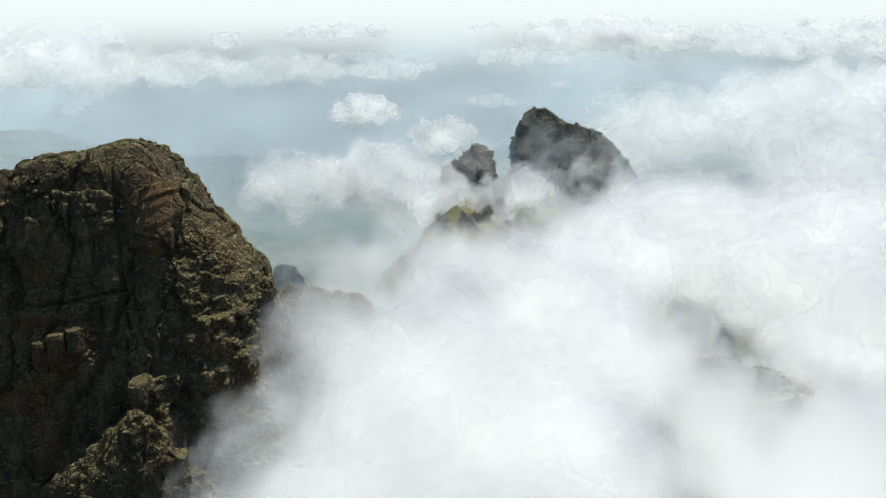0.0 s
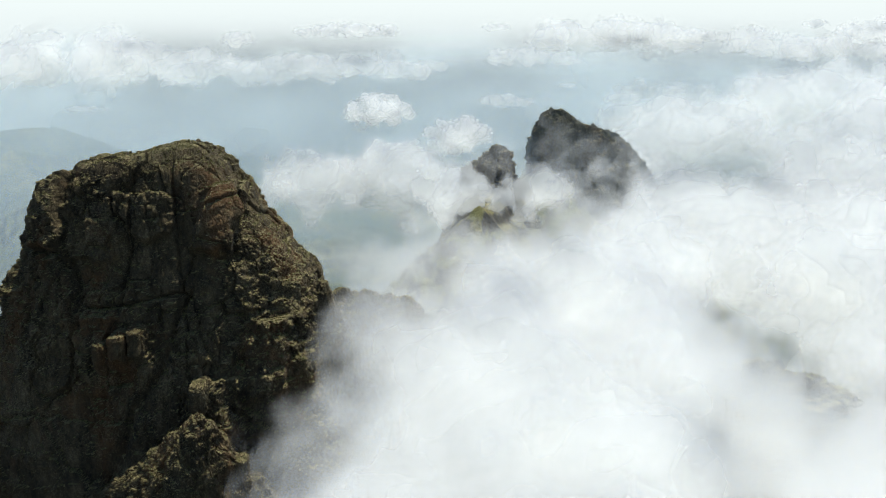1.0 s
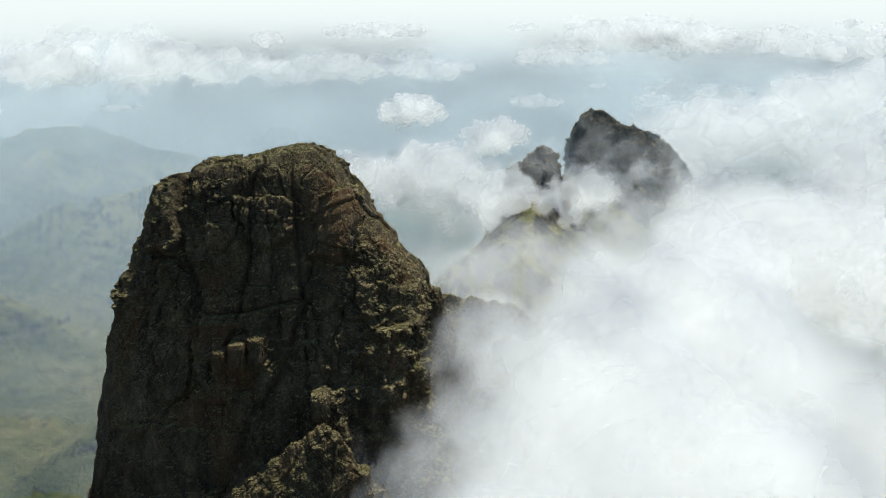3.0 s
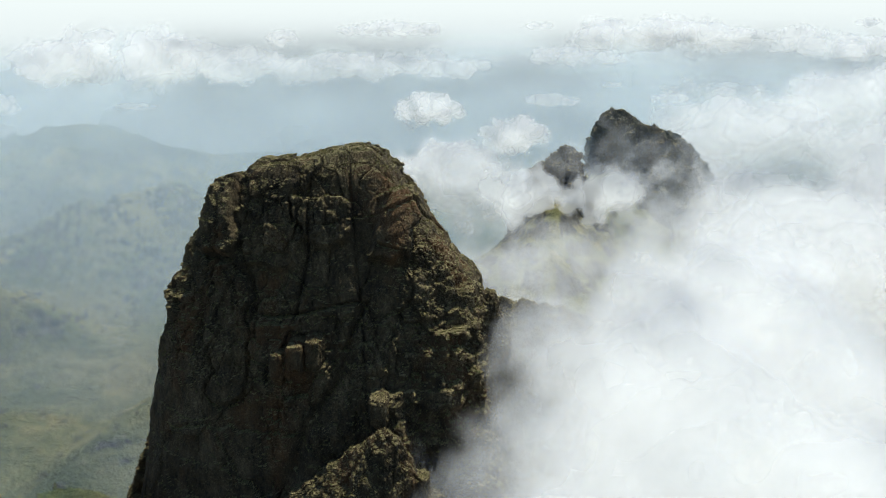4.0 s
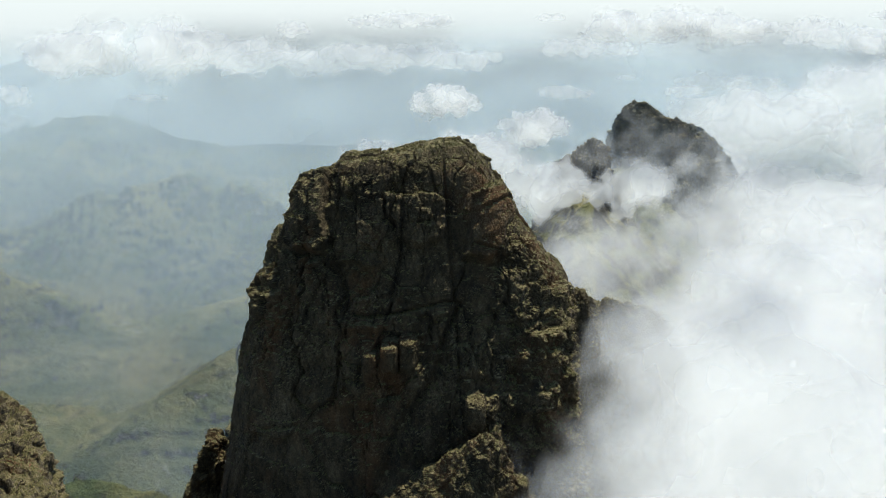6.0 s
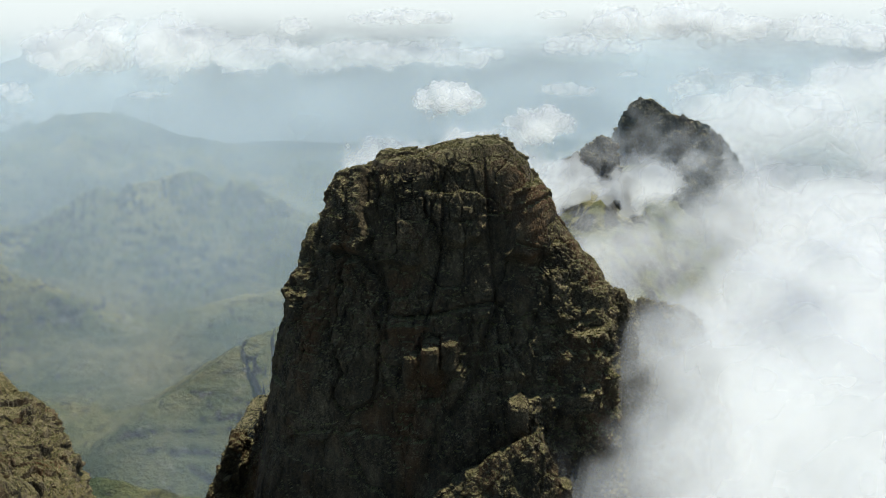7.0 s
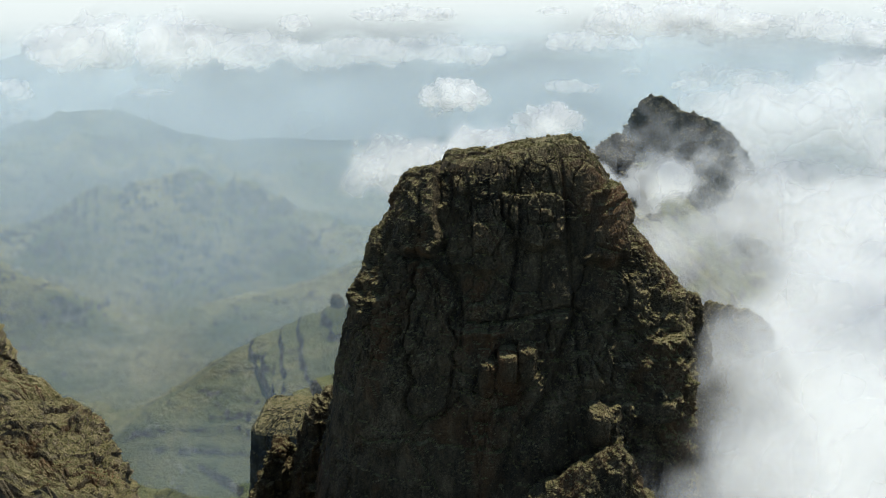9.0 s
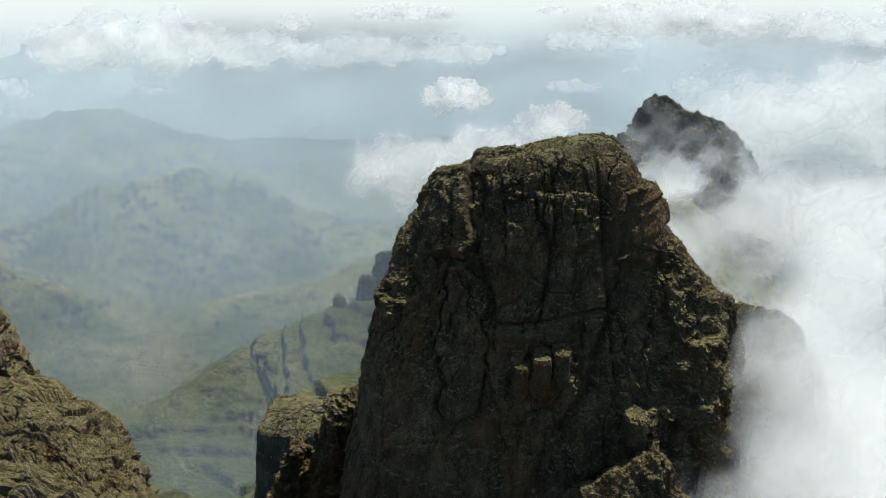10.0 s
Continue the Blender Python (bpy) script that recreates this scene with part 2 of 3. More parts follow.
def land_height(p):
    rough = fbm(p, (260, 260, 260), 6, 3)
    gully = ridged(p, (170, 170, 170), 5, 11)
    ribs = ridged(np.stack([p[:, 0] + 0.4 * p[:, 1], 0.28 * p[:, 1], p[:, 2]], 1), (95, 95, 95), 4, 71)
    h = -262 + 18 * fbm(p, (500, 500, 500), 5, 5) + 8 * gully
    hill = 0
    for line, left, right, amp in ((HILL, 0.22, 0.62, 5), (RIDGE, 0.42, 0.48, 40), (FAR_RIDGE, 0.4, 0.35, 40), (LOW_RIDGE, 0.4, 0.38, 34),
                                   (KNOLL, 0.35, 0.32, 14), (SPINE, 1.0, 0.9, 22), (FOOT, 1.0, 0.7, 12)):
        c = crest(p, line, left, right) + amp * (rough * 0.4 + gully * 0.5 - 0.35)
        if line is HILL:
            hill = smooth(-12, 12, c - h)
        if line is RIDGE:
            c = c + 15 * (ribs - 0.6) * smooth(-190, -60, c)
        k = 30.0
        h = np.where(c > h, c + k * np.exp(-np.abs(c - h) / k) * 0.3, h + k * np.exp(-np.abs(c - h) / k) * 0.3)
    step = 21.0
    q = h / step + 0.55 * value_noise(p / 110.0, 21) + 0.25 * value_noise(p / 40.0, 22)
    terrace = (np.floor(q) + smooth(0.36, 0.58, q - np.floor(q))) * step
    bench = np.maximum(smooth(-0.25, 0.35, fbm(p, (170.0, 90.0, 1), 3, 31)), 0.32 * hill * smooth(-0.5, 0.1, fbm(p, (120.0, 60.0, 1), 3, 33)))
    return h + (terrace - q * step) * (0.6 + 0.3 * hill) * bench + 1.6 * fbm(p, (22, 22, 22), 3, 41)


def build_land():
    ys = np.concatenate([np.linspace(-700, 250, 30), 250 + 4600 * np.linspace(0.004, 1, 640) ** 1.6])
    us = np.concatenate([np.linspace(-1, -0.9, 20), np.linspace(-0.9, 0.12, 520)[1:], np.linspace(0.12, 1, 140)[1:]])
    y, u = np.meshgrid(ys, us, indexing="ij")
    x = u * (420 + 0.70 * np.maximum(y, 0)) - 130
    p = np.stack([x.ravel(), y.ravel(), np.zeros(x.size)], 1)
    p[:, 2] = land_height(p)
    thing("ground", p, grid_faces(len(ys), len(us))[:, ::-1], LAND, "green and straw-coloured mountain grassland with dark rock bands", "ground", kind="structure")


build_land()


# ---- distance: hazy plain and sky behind everything ----
def build_backdrop():
    m, nt, out = nodes_of("distance_haze")
    pos = nt.nodes.new("ShaderNodeNewGeometry").outputs["Position"]
    z = node(nt, "ShaderNodeSeparateXYZ", Vector=pos).outputs["Z"]
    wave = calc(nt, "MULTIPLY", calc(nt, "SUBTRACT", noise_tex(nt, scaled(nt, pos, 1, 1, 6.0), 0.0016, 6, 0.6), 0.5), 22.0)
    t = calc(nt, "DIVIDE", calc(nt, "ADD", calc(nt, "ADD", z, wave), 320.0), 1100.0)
    # the sheet itself glows: haze painted as colours that pale with height
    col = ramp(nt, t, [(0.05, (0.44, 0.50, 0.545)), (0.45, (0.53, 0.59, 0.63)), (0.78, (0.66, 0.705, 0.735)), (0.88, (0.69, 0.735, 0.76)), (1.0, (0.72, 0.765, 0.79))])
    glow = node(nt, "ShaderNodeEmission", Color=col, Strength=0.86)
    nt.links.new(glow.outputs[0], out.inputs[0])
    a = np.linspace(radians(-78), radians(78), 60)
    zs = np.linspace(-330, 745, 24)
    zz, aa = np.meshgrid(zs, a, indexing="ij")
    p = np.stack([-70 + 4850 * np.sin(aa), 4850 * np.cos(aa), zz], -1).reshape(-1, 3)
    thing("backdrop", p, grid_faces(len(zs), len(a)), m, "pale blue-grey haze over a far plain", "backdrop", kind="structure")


build_backdrop()


def haze_material():
    """Thin blue-grey air: droplets that scatter evenly, fading out below and above by the vertical place in the bank."""
    m, nt, out = nodes_of("haze")
    grain, pos = droplets(nt, (0.43, 0.54, 0.62), 0.3, 0.1)
    dens = nt.nodes.new("ShaderNodeAttribute")
    dens.attribute_name = "veil"
    a = calc(nt, "MULTIPLY", dens.outputs["Fac"], calc(nt, "ADD", 0.7, calc(nt, "MULTIPLY", noise_tex(nt, pos, 0.0022, 2), 0.6)))
    mix = node(nt, "ShaderNodeMixShader", Fac=a)
    nt.links.new(nt.nodes.new("ShaderNodeBsdfTransparent").outputs[0], mix.inputs[1])
    nt.links.new(grain, mix.inputs[2])
    nt.links.new(mix.outputs[0], out.inputs[0])
    return m


HAZE = haze_material()


def build_haze(y0, top, alpha, slope):
    """A bank of thin haze hanging across the valley at about y0; it leans away and thins out at its foot and top."""
    left, right = -500 - 0.75 * y0, 400 + 0.62 * y0
    xs, vs = np.linspace(left, right, 50), np.linspace(0, 1, 26)
    v, x = np.meshgrid(vs, xs, indexing="ij")
    p = np.stack([x.ravel(), (y0 + 0 * x).ravel(), (-330 + v * (top + 330)).ravel()], 1)
    p[:, 1] += slope * (p[:, 2] + 200) + 0.05 * y0 * fbm(p, (700, 700, 700), 3, 77)
    bank = thing("haze_bank", p, grid_faces(26, 50), HAZE, "thin blue-grey haze hanging across the valley", "haze", kind="stuff")
    veil = alpha * smooth(0, 0.22, v.ravel()) * smooth(1, 0.72, v.ravel())
    bank.data.attributes.new("veil", "FLOAT", "POINT").data.foreach_set("value", veil)


for y0, top, alpha, slope in ((480, 560, 0.08, 0.3), (760, 545, 0.12, 0.5), (1080, 530, 0.25, 0.5), (1500, 520, 0.23, 0.9), (1950, 520, 0.26, 1.0),
                              (2650, 520, 0.30, 0.9), (3250, 540, 0.32, 0.7), (3800, 620, 0.36, 0.6)):
    build_haze(y0, top, alpha, slope)


# ---- rocks ----
def rock_relief(p, size=1.0, seed=0, beds=0.4):
    """How far the rock stands out: joints, blocks, ledges and weathering, in metres."""
    warp = np.stack([fbm(p, (11 * size,) * 3, 3, seed + 50 + k) for k in range(3)], 1) * 0.8 * size
    q = p + warp
    big, gap = cells(q, (14 * size, 14 * size, 27 * size), seed + 1)
    mid, gap2 = cells(q, (5.0 * size, 5.0 * size, 7.5 * size), seed + 2)
    small, gap3 = cells(p, (2.1 * size, 2.1 * size, 1.7 * size), seed + 3)
    worn = smooth(-0.1, 0.35, fbm(p, (24 * size,) * 3, 2, seed + 6))
    d = 1.6 * fbm(p, (46 * size, 46 * size, 60 * size), 3, seed + 4)
    d = d + 3.2 * (big - 0.5) - 0.9 * (1 - smooth(0.0, 0.04, gap))
    d = d + (0.7 + 0.9 * worn) * (mid - 0.5) - (0.35 + 0.6 * worn) * (1 - smooth(0.0, 0.07, gap2))
    d = d + (0.3 + 0.5 * worn) * (small - 0.5) - 0.2 * worn * (1 - smooth(0.0, 0.2, gap3))
    bed = value_noise(np.stack([q[:, 0] / (26 * size), q[:, 1] / (26 * size), (q[:, 2] + 0.6 * warp[:, 0]) / (4.6 * size)], 1), seed + 9)
    d = d + beds * smooth(-0.15, 0.15, bed) + (0.25 + 0.35 * worn) * fbm(p, (2.6 * size,) * 3, 4, seed + 12, 0.6)
    d = d - d.mean()
    return d * size


def rings(levels, n, boxy=3.4):
    """Points on stacked rounded-box outlines. levels: rows of z, left, right, front, back. Also their outward ways."""
    a = np.linspace(0, 2 * np.pi, n, endpoint=False)
    c, s = np.cos(a), np.sin(a)
    r = (np.abs(c) ** boxy + np.abs(s) ** boxy) ** (-1 / boxy)
    c, s = c * r, s * r
    # spacing along the outline
    seg = np.hypot(np.diff(np.append(c, c[0])), np.diff(np.append(s, s[0])))
    seg = seg * np.where(s > 0.5, 0.14, 1.0)      # the back, out of sight, is coarser
    at = np.concatenate([[0], np.cumsum(seg)])
    want = np.linspace(0, at[-1], n, endpoint=False)
    c, s = np.interp(want, at, np.append(c, c[0])), np.interp(want, at, np.append(s, s[0]))
    z, l, rr, f, b = (levels[:, k][:, None] for k in range(5))
    x = (l + rr) / 2 + (rr - l) / 2 * c
    y = (f + b) / 2 + (b - f) / 2 * s
    return np.stack([x, y, np.broadcast_to(z, x.shape)], -1)


def steps(table, spacing):
    """Interpolates a profile table to rows about spacing apart along its surface."""
    t = np.array(table, float)
    move = np.abs(np.diff(t, axis=0))
    along = np.concatenate([[0], np.cumsum(np.hypot(move[:, 0], move[:, 1:].max(1)))])
    deep = np.interp(t[:, 0].max() - 135, t[::-1, 0], along[::-1])      # coarser far below the top
    want = np.concatenate([np.arange(0, min(deep, along[-1]), spacing), np.arange(deep, along[-1] + spacing, spacing * 3)])
    return np.stack([np.interp(want, along, t[:, k]) for k in range(t.shape[1])], 1)


def rock_mesh(table, spacing, around, relief, boxy=3.4, shear=0.0):
    z, l, r, f, b = table[0]
    table = [(z + 0.4, (l + r) / 2 - 0.05, (l + r) / 2 + 0.05, (f + b) / 2 - 0.05, (f + b) / 2 + 0.05)] + list(table)
    grid = rings(steps(table, spacing), around, boxy)
    grid[..., 0] += shear * (grid[..., 1] - 190)
    du = np.roll(grid, -1, 1) - np.roll(grid, 1, 1)
    dv = np.gradient(grid, axis=0)
    normal = np.cross(du, -dv)
    normal /= np.linalg.norm(normal, axis=-1, keepdims=True) + 1e-9
    mid = grid.mean(1, keepdims=True)
    flip = np.sign(((grid - mid) * normal).sum(-1).mean())
    p, nv = grid.reshape(-1, 3), normal.reshape(-1, 3) * (flip if flip else 1)
    p = p + nv * relief(p)[:, None]
    return p, grid_faces(grid.shape[0], around, True)[:, ::-1]


def bump_at(p, x0, x1, z0, z1, soft=1.2):
    return smooth(x0 - soft, x0 + soft, p[:, 0]) * smooth(-x1 - soft, -x1 + soft, -p[:, 0]) * smooth(z0 - soft, z0 + soft, p[:, 2]) * smooth(-z1 - 0.4, -z1 + 0.4, -p[:, 2])


TOWER = [  # z, left, right, front, back of the outline
    (562.2, -105.0, -102.0, 239, 241), (560.2, -112.0, -98.0, 235, 250), (558, -118.8, -95.9, 233, 256), (555.6, -126.7, -93.8, 230.5, 260),
    (553.4, -137.5, -91.6, 228.5, 264), (550, -139.0, -89.6, 227.6, 266), (547.6, -151.0, -88.1, 226.5, 268), (545, -153.0, -87.1, 225.5, 268),
    (542, -155.1, -85.1, 224, 270), (534, -157.8, -80.6, 221.5, 272), (529, -163.0, -75.1, 219.5, 274), (521.5, -165.7, -70.1, 217, 276),
    (517, -166.7, -65.6, 215.5, 277), (511, -168.7, -62.1, 213.5, 278), (503, -170.3, -62.5, 210.5, 280), (487, -173.6, -59.8, 205.5, 283),
    (469, -177.0, -58.3, 200.5, 287), (445, -181.0, -55.3, 195, 292), (433, -183.0, -53.3, 192, 294), (380, -188.0, -45.3, 183, 305),
    (330, -196.0, -39.4, 176, 315)]


def tower_relief(p):
    d = 0.8 * rock_relief(p, 1.0, 0, 0.6)
    front = smooth(-245, -225, -p[:, 1])
    top = smooth(552, 560, p[:, 2])
    d = d * (1 - 0.6 * top)
    w = p.copy()
    w[:, 0] += 2.6 * fbm(p, (8, 8, 8), 3, 200)
    w[:, 2] += 1.8 * fbm(p, (7, 7, 7), 3, 210)
    f = 1.8 * bump_at(w, -126, -111, 490, 503) + 4.0 * bump_at(w, -120, -104, 534, 547) + 6.0 * bump_at(w, -98, -87, 528, 548)
    f = f + 4.2 * bump_at(w, -98, -87, 474, 490, 2.5) + 4.5 * bump_at(w, -80, -70, 484, 506, 2) + 2.0 * bump_at(w, -136, -122, 486, 511, 1.5)
    f = f + 4.0 * bump_at(w, -152, -140, 530, 556, 1) + 2.8 * bump_at(w, -137, -121, 527, 560, 1)
    wav = p[:, 2] - 514.5 - 2.2 * np.sin(p[:, 0] / 9.0)
    f = f - 2.6 * np.exp(-(wav / 0.55) ** 2) * smooth(-135, -130, p[:, 0]) * smooth(99, 103, -p[:, 0])
    lean = p[:, 0] + 139 + 0.18 * (p[:, 2] - 540) + 1.2 * np.sin(p[:, 2] / 6)
    f = f - 1.8 * np.exp(-(lean / 0.6) ** 2) * smooth(500, 508, p[:, 2])
    lean = p[:, 0] + 119.5 - 2.5 * np.sin((p[:, 2] - 520) / 13)
    f = f - 1.6 * np.exp(-(lean / 0.6) ** 2) * smooth(508, 514, p[:, 2]) * smooth(-556, -552, -p[:, 2])
    lean = p[:, 0] + 103.5 + 0.10 * (p[:, 2] - 540)
    f = f - 1.3 * np.exp(-(lean / 0.55) ** 2) * smooth(470, 490, p[:, 2]) * smooth(-560, -556, -p[:, 2])
    # leaning gully, arched slab and ledge cracks low on the face
    lean = (p[:, 0] + 98.8 - 0.48 * (p[:, 2] - 515.6) + 1.2 * np.sin(p[:, 2] / 5)) / (1.0 + 0.03 * (515 - np.clip(p[:, 2], 450, 515)))
    f = f - 3.4 * np.exp(-lean ** 2) * smooth(455, 470, p[:, 2]) * smooth(-520, -514, -p[:, 2])
    for x, z, wide, high in ((-142.0, 506.0, 7.0, 22.0),):
        arch = np.hypot((w[:, 0] - x) / wide, (w[:, 2] - z) / high)
        f = f + 1.6 * smooth(-1.0, -0.93, -arch) - 1.5 * np.exp(-((arch - 1.04) / 0.06) ** 2)
    for z, x0, x1, deep in ((499.3, -128, -110, 1.6), (529.5, -156, -141, 2.6), (541.0, -107, -99, 1.2), (478.0, -165, -118, 1.3)):
        f = f - deep * np.exp(-((w[:, 2] - z) / 0.6) ** 2) * smooth(x0 - 2, x0 + 2, p[:, 0]) * smooth(-x1 - 2, -x1 + 2, -p[:, 0])
    lumpy = smooth(-97, -80, p[:, 0]) * smooth(-540, -530, -p[:, 2])
    lumpy = np.maximum(lumpy, smooth(152, 160, -p[:, 0]) * smooth(-533, -528, -p[:, 2]) * smooth(505, 515, p[:, 2]))
    own, gap = cells(p, (3.4, 3.4, 3.0), 91)
    f = f + lumpy * (1.3 * (own - 0.4) - 0.6 * (1 - smooth(0, 0.2, gap)) + 2.4 * fbm(p, (11, 11, 8), 5, 92, 0.6))
    return d + f * front


def build_tower():
    v, f = rock_mesh(TOWER, 0.46, 640, tower_relief)
    return thing("rock_tower", v, f, ROCK, "massive dark brown basalt tower with grassy top and cracked cliffs", "rock tower", shade=False)


tower = build_tower()


def simple_rock(name, table, spacing, around, size, seed, label, category="rock", material=None, boxy=2.6, wild=1.0, shear=0.0, jag=0.0, parent=None, beds=0.7):
    def relief(p):
        d = wild * rock_relief(p, size, seed, beds)
        return d + jag * (ridged(p, (9 * size + 3,) * 3, 4, seed + 61) - 0.6) if jag else d
    v, f = rock_mesh(table, spacing, around, relief, boxy, shear)
    if parent:
        ob = part(name, v, f, material or ROCK, parent, label, False)
    else:
        ob = thing(name, v, f, material or ROCK, label, category, shade=False)
    return ob


def flats(ob, steep, low, count, seed):
    """Places on ob that lie flatter than steep and above low: points and normals."""
    me = ob.data
    n = len(me.polygons)
    c, nv, area = np.zeros(n * 3), np.zeros(n * 3), np.zeros(n)
    me.polygons.foreach_get("center", c)
    me.polygons.foreach_get("normal", nv)
    me.polygons.foreach_get("area", area)
    c, nv = c.reshape(-1, 3), nv.reshape(-1, 3)
    clump = smooth(-0.25, 0.25, fbm(c, (5, 5, 5), 2, seed + 3))
    w = area * (nv[:, 2] > steep) * (c[:, 2] > low) * (0.08 + clump)
    pick = np.random.default_rng(seed).choice(n, count, p=w / w.sum())
    return c[pick], nv[pick]


def tufts(ob, count, steep, low, size, seed):
    """Clumps of dry grass blades on the flatter ledges of a rock."""
    c, nv = flats(ob, steep, low, count, seed)
    r = np.random.default_rng(seed + 1)
    vs, blades = [], 4
    for b in range(blades):
        a = r.uniform(0, 2 * np.pi, count)
        s = size * r.uniform(0.5, 1.3, count)
        side = np.stack([np.cos(a), np.sin(a), 0 * a], 1)
        out = np.stack([-np.sin(a), np.cos(a), 0 * a], 1)
        vs += [c + side * (0.45 * s)[:, None], c - side * (0.45 * s)[:, None], c + out * (0.5 * s)[:, None] + np.array((0, 0, 1)) * (0.75 * s)[:, None]]
    v = np.stack(vs, 1).reshape(-1, 3)
    f = np.arange(len(v)).reshape(-1, 3)
    tagged(part("grass", v, f, TUFT, ob, "tufts of dry olive grass", False), kind="stuff")


def boulders(ob, count, steep, low, size, seed):
    """Loose blocks lying on the flats of a rock, each an object on one of four meshes."""
    c, nv = flats(ob, steep, low, count, seed)
    r = np.random.default_rng(seed + 2)
    bv, bf = BALLS[2]
    shapes = []
    for k in range(4):
        q = bv * np.array((1.0, 0.8, 0.65))
        own, gap = cells(q + 5 * k, (0.8, 0.8, 0.8), seed + k)
        shapes.append(mesh_of("boulder", q * (0.85 + 0.3 * own + 0.2 * fbm(q + 7 * k, (0.7,) * 3, 3, seed + k))[:, None], bf, ROCK, False))
    for k in range(count):
        b = new("boulder", shapes[k % 4])
        b.parent = ob
        e = size * r.uniform(0.5, 1.6)
        b.matrix_basis = pose(*(c[k] + np.array((0, 0, 0.25 * e))), r.uniform(-25, 25), r.uniform(-25, 25), r.uniform(0, 360)) @ Matrix.Diagonal((e, e, e, 1))


def ball(level):
    bm = bmesh.new()
    bmesh.ops.create_icosphere(bm, subdivisions=level, radius=1)
    v = np.array([p.co for p in bm.verts])
    f = np.array([[p.index for p in q.verts] for q in bm.faces])
    bm.free()
    return v, f


BALLS = {2: ball(2)}

# the pointed spur before the tower's foot
spur = simple_rock("spur", [(488, -92.4, -90.6, 187, 190), (484, -95.5, -88.5, 185, 196), (478, -101.5, -85.5, 182, 202), (470, -110.5, -80, 180, 207), (462, -121, -75.5, 178, 211), (448, -133, -69, 175, 215), (400, -150, -55, 170, 222), (340, -162, -40, 166, 225)],
            0.42, 460, 0.5, 5, "pointed brown rock spur with a sharp ragged crest", wild=0.9, jag=0.9, boxy=1.35, parent=tower)
# blocks that stand out as a sunlit ledge halfway up the face
for x, wide, high, out in ((-120.2, 5.6, 506.0, 203.6), (-114.6, 5.0, 507.6, 204.2), (-126.2, 4.4, 503.0, 204.2), (-94.5, 6.0, 491.5, 197.8)):
    simple_rock("ledge_block", [(high, x - wide * 0.44, x + wide * 0.44, out + 0.5, out + 9), (high - 0.9, x - wide / 2, x + wide / 2, out, out + 10), (high - 7, x - wide / 2, x + wide / 2, out - 0.3, out + 11), (high - 13, x - wide * 0.4, x + wide * 0.4, out + 3.5, out + 12)],
                0.4, 90, 0.28, int(-x), "sunlit block on a ledge of the tower", boxy=4.0, beds=0.3, parent=tower)
# shoulder behind the tower that runs into the mist
shoulder = simple_rock("shoulder", [(500.5, -62, -52, 252, 257), (498, -66, -42, 249, 262), (495, -70, -32, 247, 267), (490, -72, -24, 245, 272), (481, -74, -18, 243, 278), (462, -77, -12, 240, 286), (377, -80, 5, 230, 300)],
            0.7, 380, 0.6, 8, "low rocky shoulder with olive grass running into mist", wild=1.7, jag=1.3, parent=tower, material=GRASSY_ROCK)
simple_rock("knob", [(512, -60.5, -58, 236, 240), (509, -63, -56.5, 234, 242), (503, -64, -55, 233, 243), (490, -66, -52, 231, 246)], 0.4, 120, 0.4, 9, "small upright rock knob on the tower's shoulder", parent=tower)
# crags below the tower's far corner
simple_rock("rock_crag", [(436, -192, -184, 300, 312), (428, -199, -178, 296, 318), (412, -205, -172, 292, 324), (395, -212, -168, 288, 330), (330, -226, -160, 280, 340)], 0.6, 260, 0.7, 12, "dark jagged crag with sunlit edges below the tower", jag=1.6, wild=1.3)
simple_rock("rock_crag", [(408, -219, -214, 302, 312), (400, -223, -210, 300, 316), (385, -229, -205, 296, 320), (366, -234, -200, 292, 326), (320, -240, -196, 286, 334)], 0.6, 220, 0.6, 15, "dark jagged crag with sunlit edges on the slope", jag=1.5, wild=1.3)
# square buttress farther down the valley
simple_rock("rock_buttress", [(160, -345, -294, 712, 760), (157, -360, -287, 700, 768), (151, -366, -284, 694, 772), (100, -370, -282, 688, 776), (50, -378, -278, 682, 780), (-20, -395, -264, 672, 792)], 1.4, 420, 1.5, 18, "square dark cliff buttress with a grassy top", material=VALLEY_ROCK, wild=0.65, boxy=5.0, beds=0.3)
simple_rock("rock_buttress", [(170, -288, -240, 735, 775), (167, -296, -228, 728, 780), (160, -299, -222, 724, 784), (100, -301, -216, 720, 790), (-20, -312, -200, 708, 800)], 1.4, 300, 1.5, 19, "dark cliff buttress behind a wider one", material=VALLEY_ROCK, wild=0.65, boxy=5.0, beds=0.3)
# dark crags at the head of the grassy hill
for x, y, z, wide, seed in ((-338, 1400, 62, 34, 45), (-300, 1430, 105, 42, 46), (-395, 1385, 26, 20, 47)):
    simple_rock("hill_crag", [(z, x - wide * 0.25, x + wide * 0.3, y, y + 14), (z - 8, x - wide * 0.45, x + wide * 0.55, y - 6, y + 24), (z - 30, x - wide * 0.55, x + wide * 0.8, y - 12, y + 34), (z - 90, x - wide * 0.8, x + wide * 1.3, y - 22, y + 50)], 2.2, 150, 1.6, seed, "dark crag at the head of a grassy hill", material=HAZED_ROCK, jag=1.2)
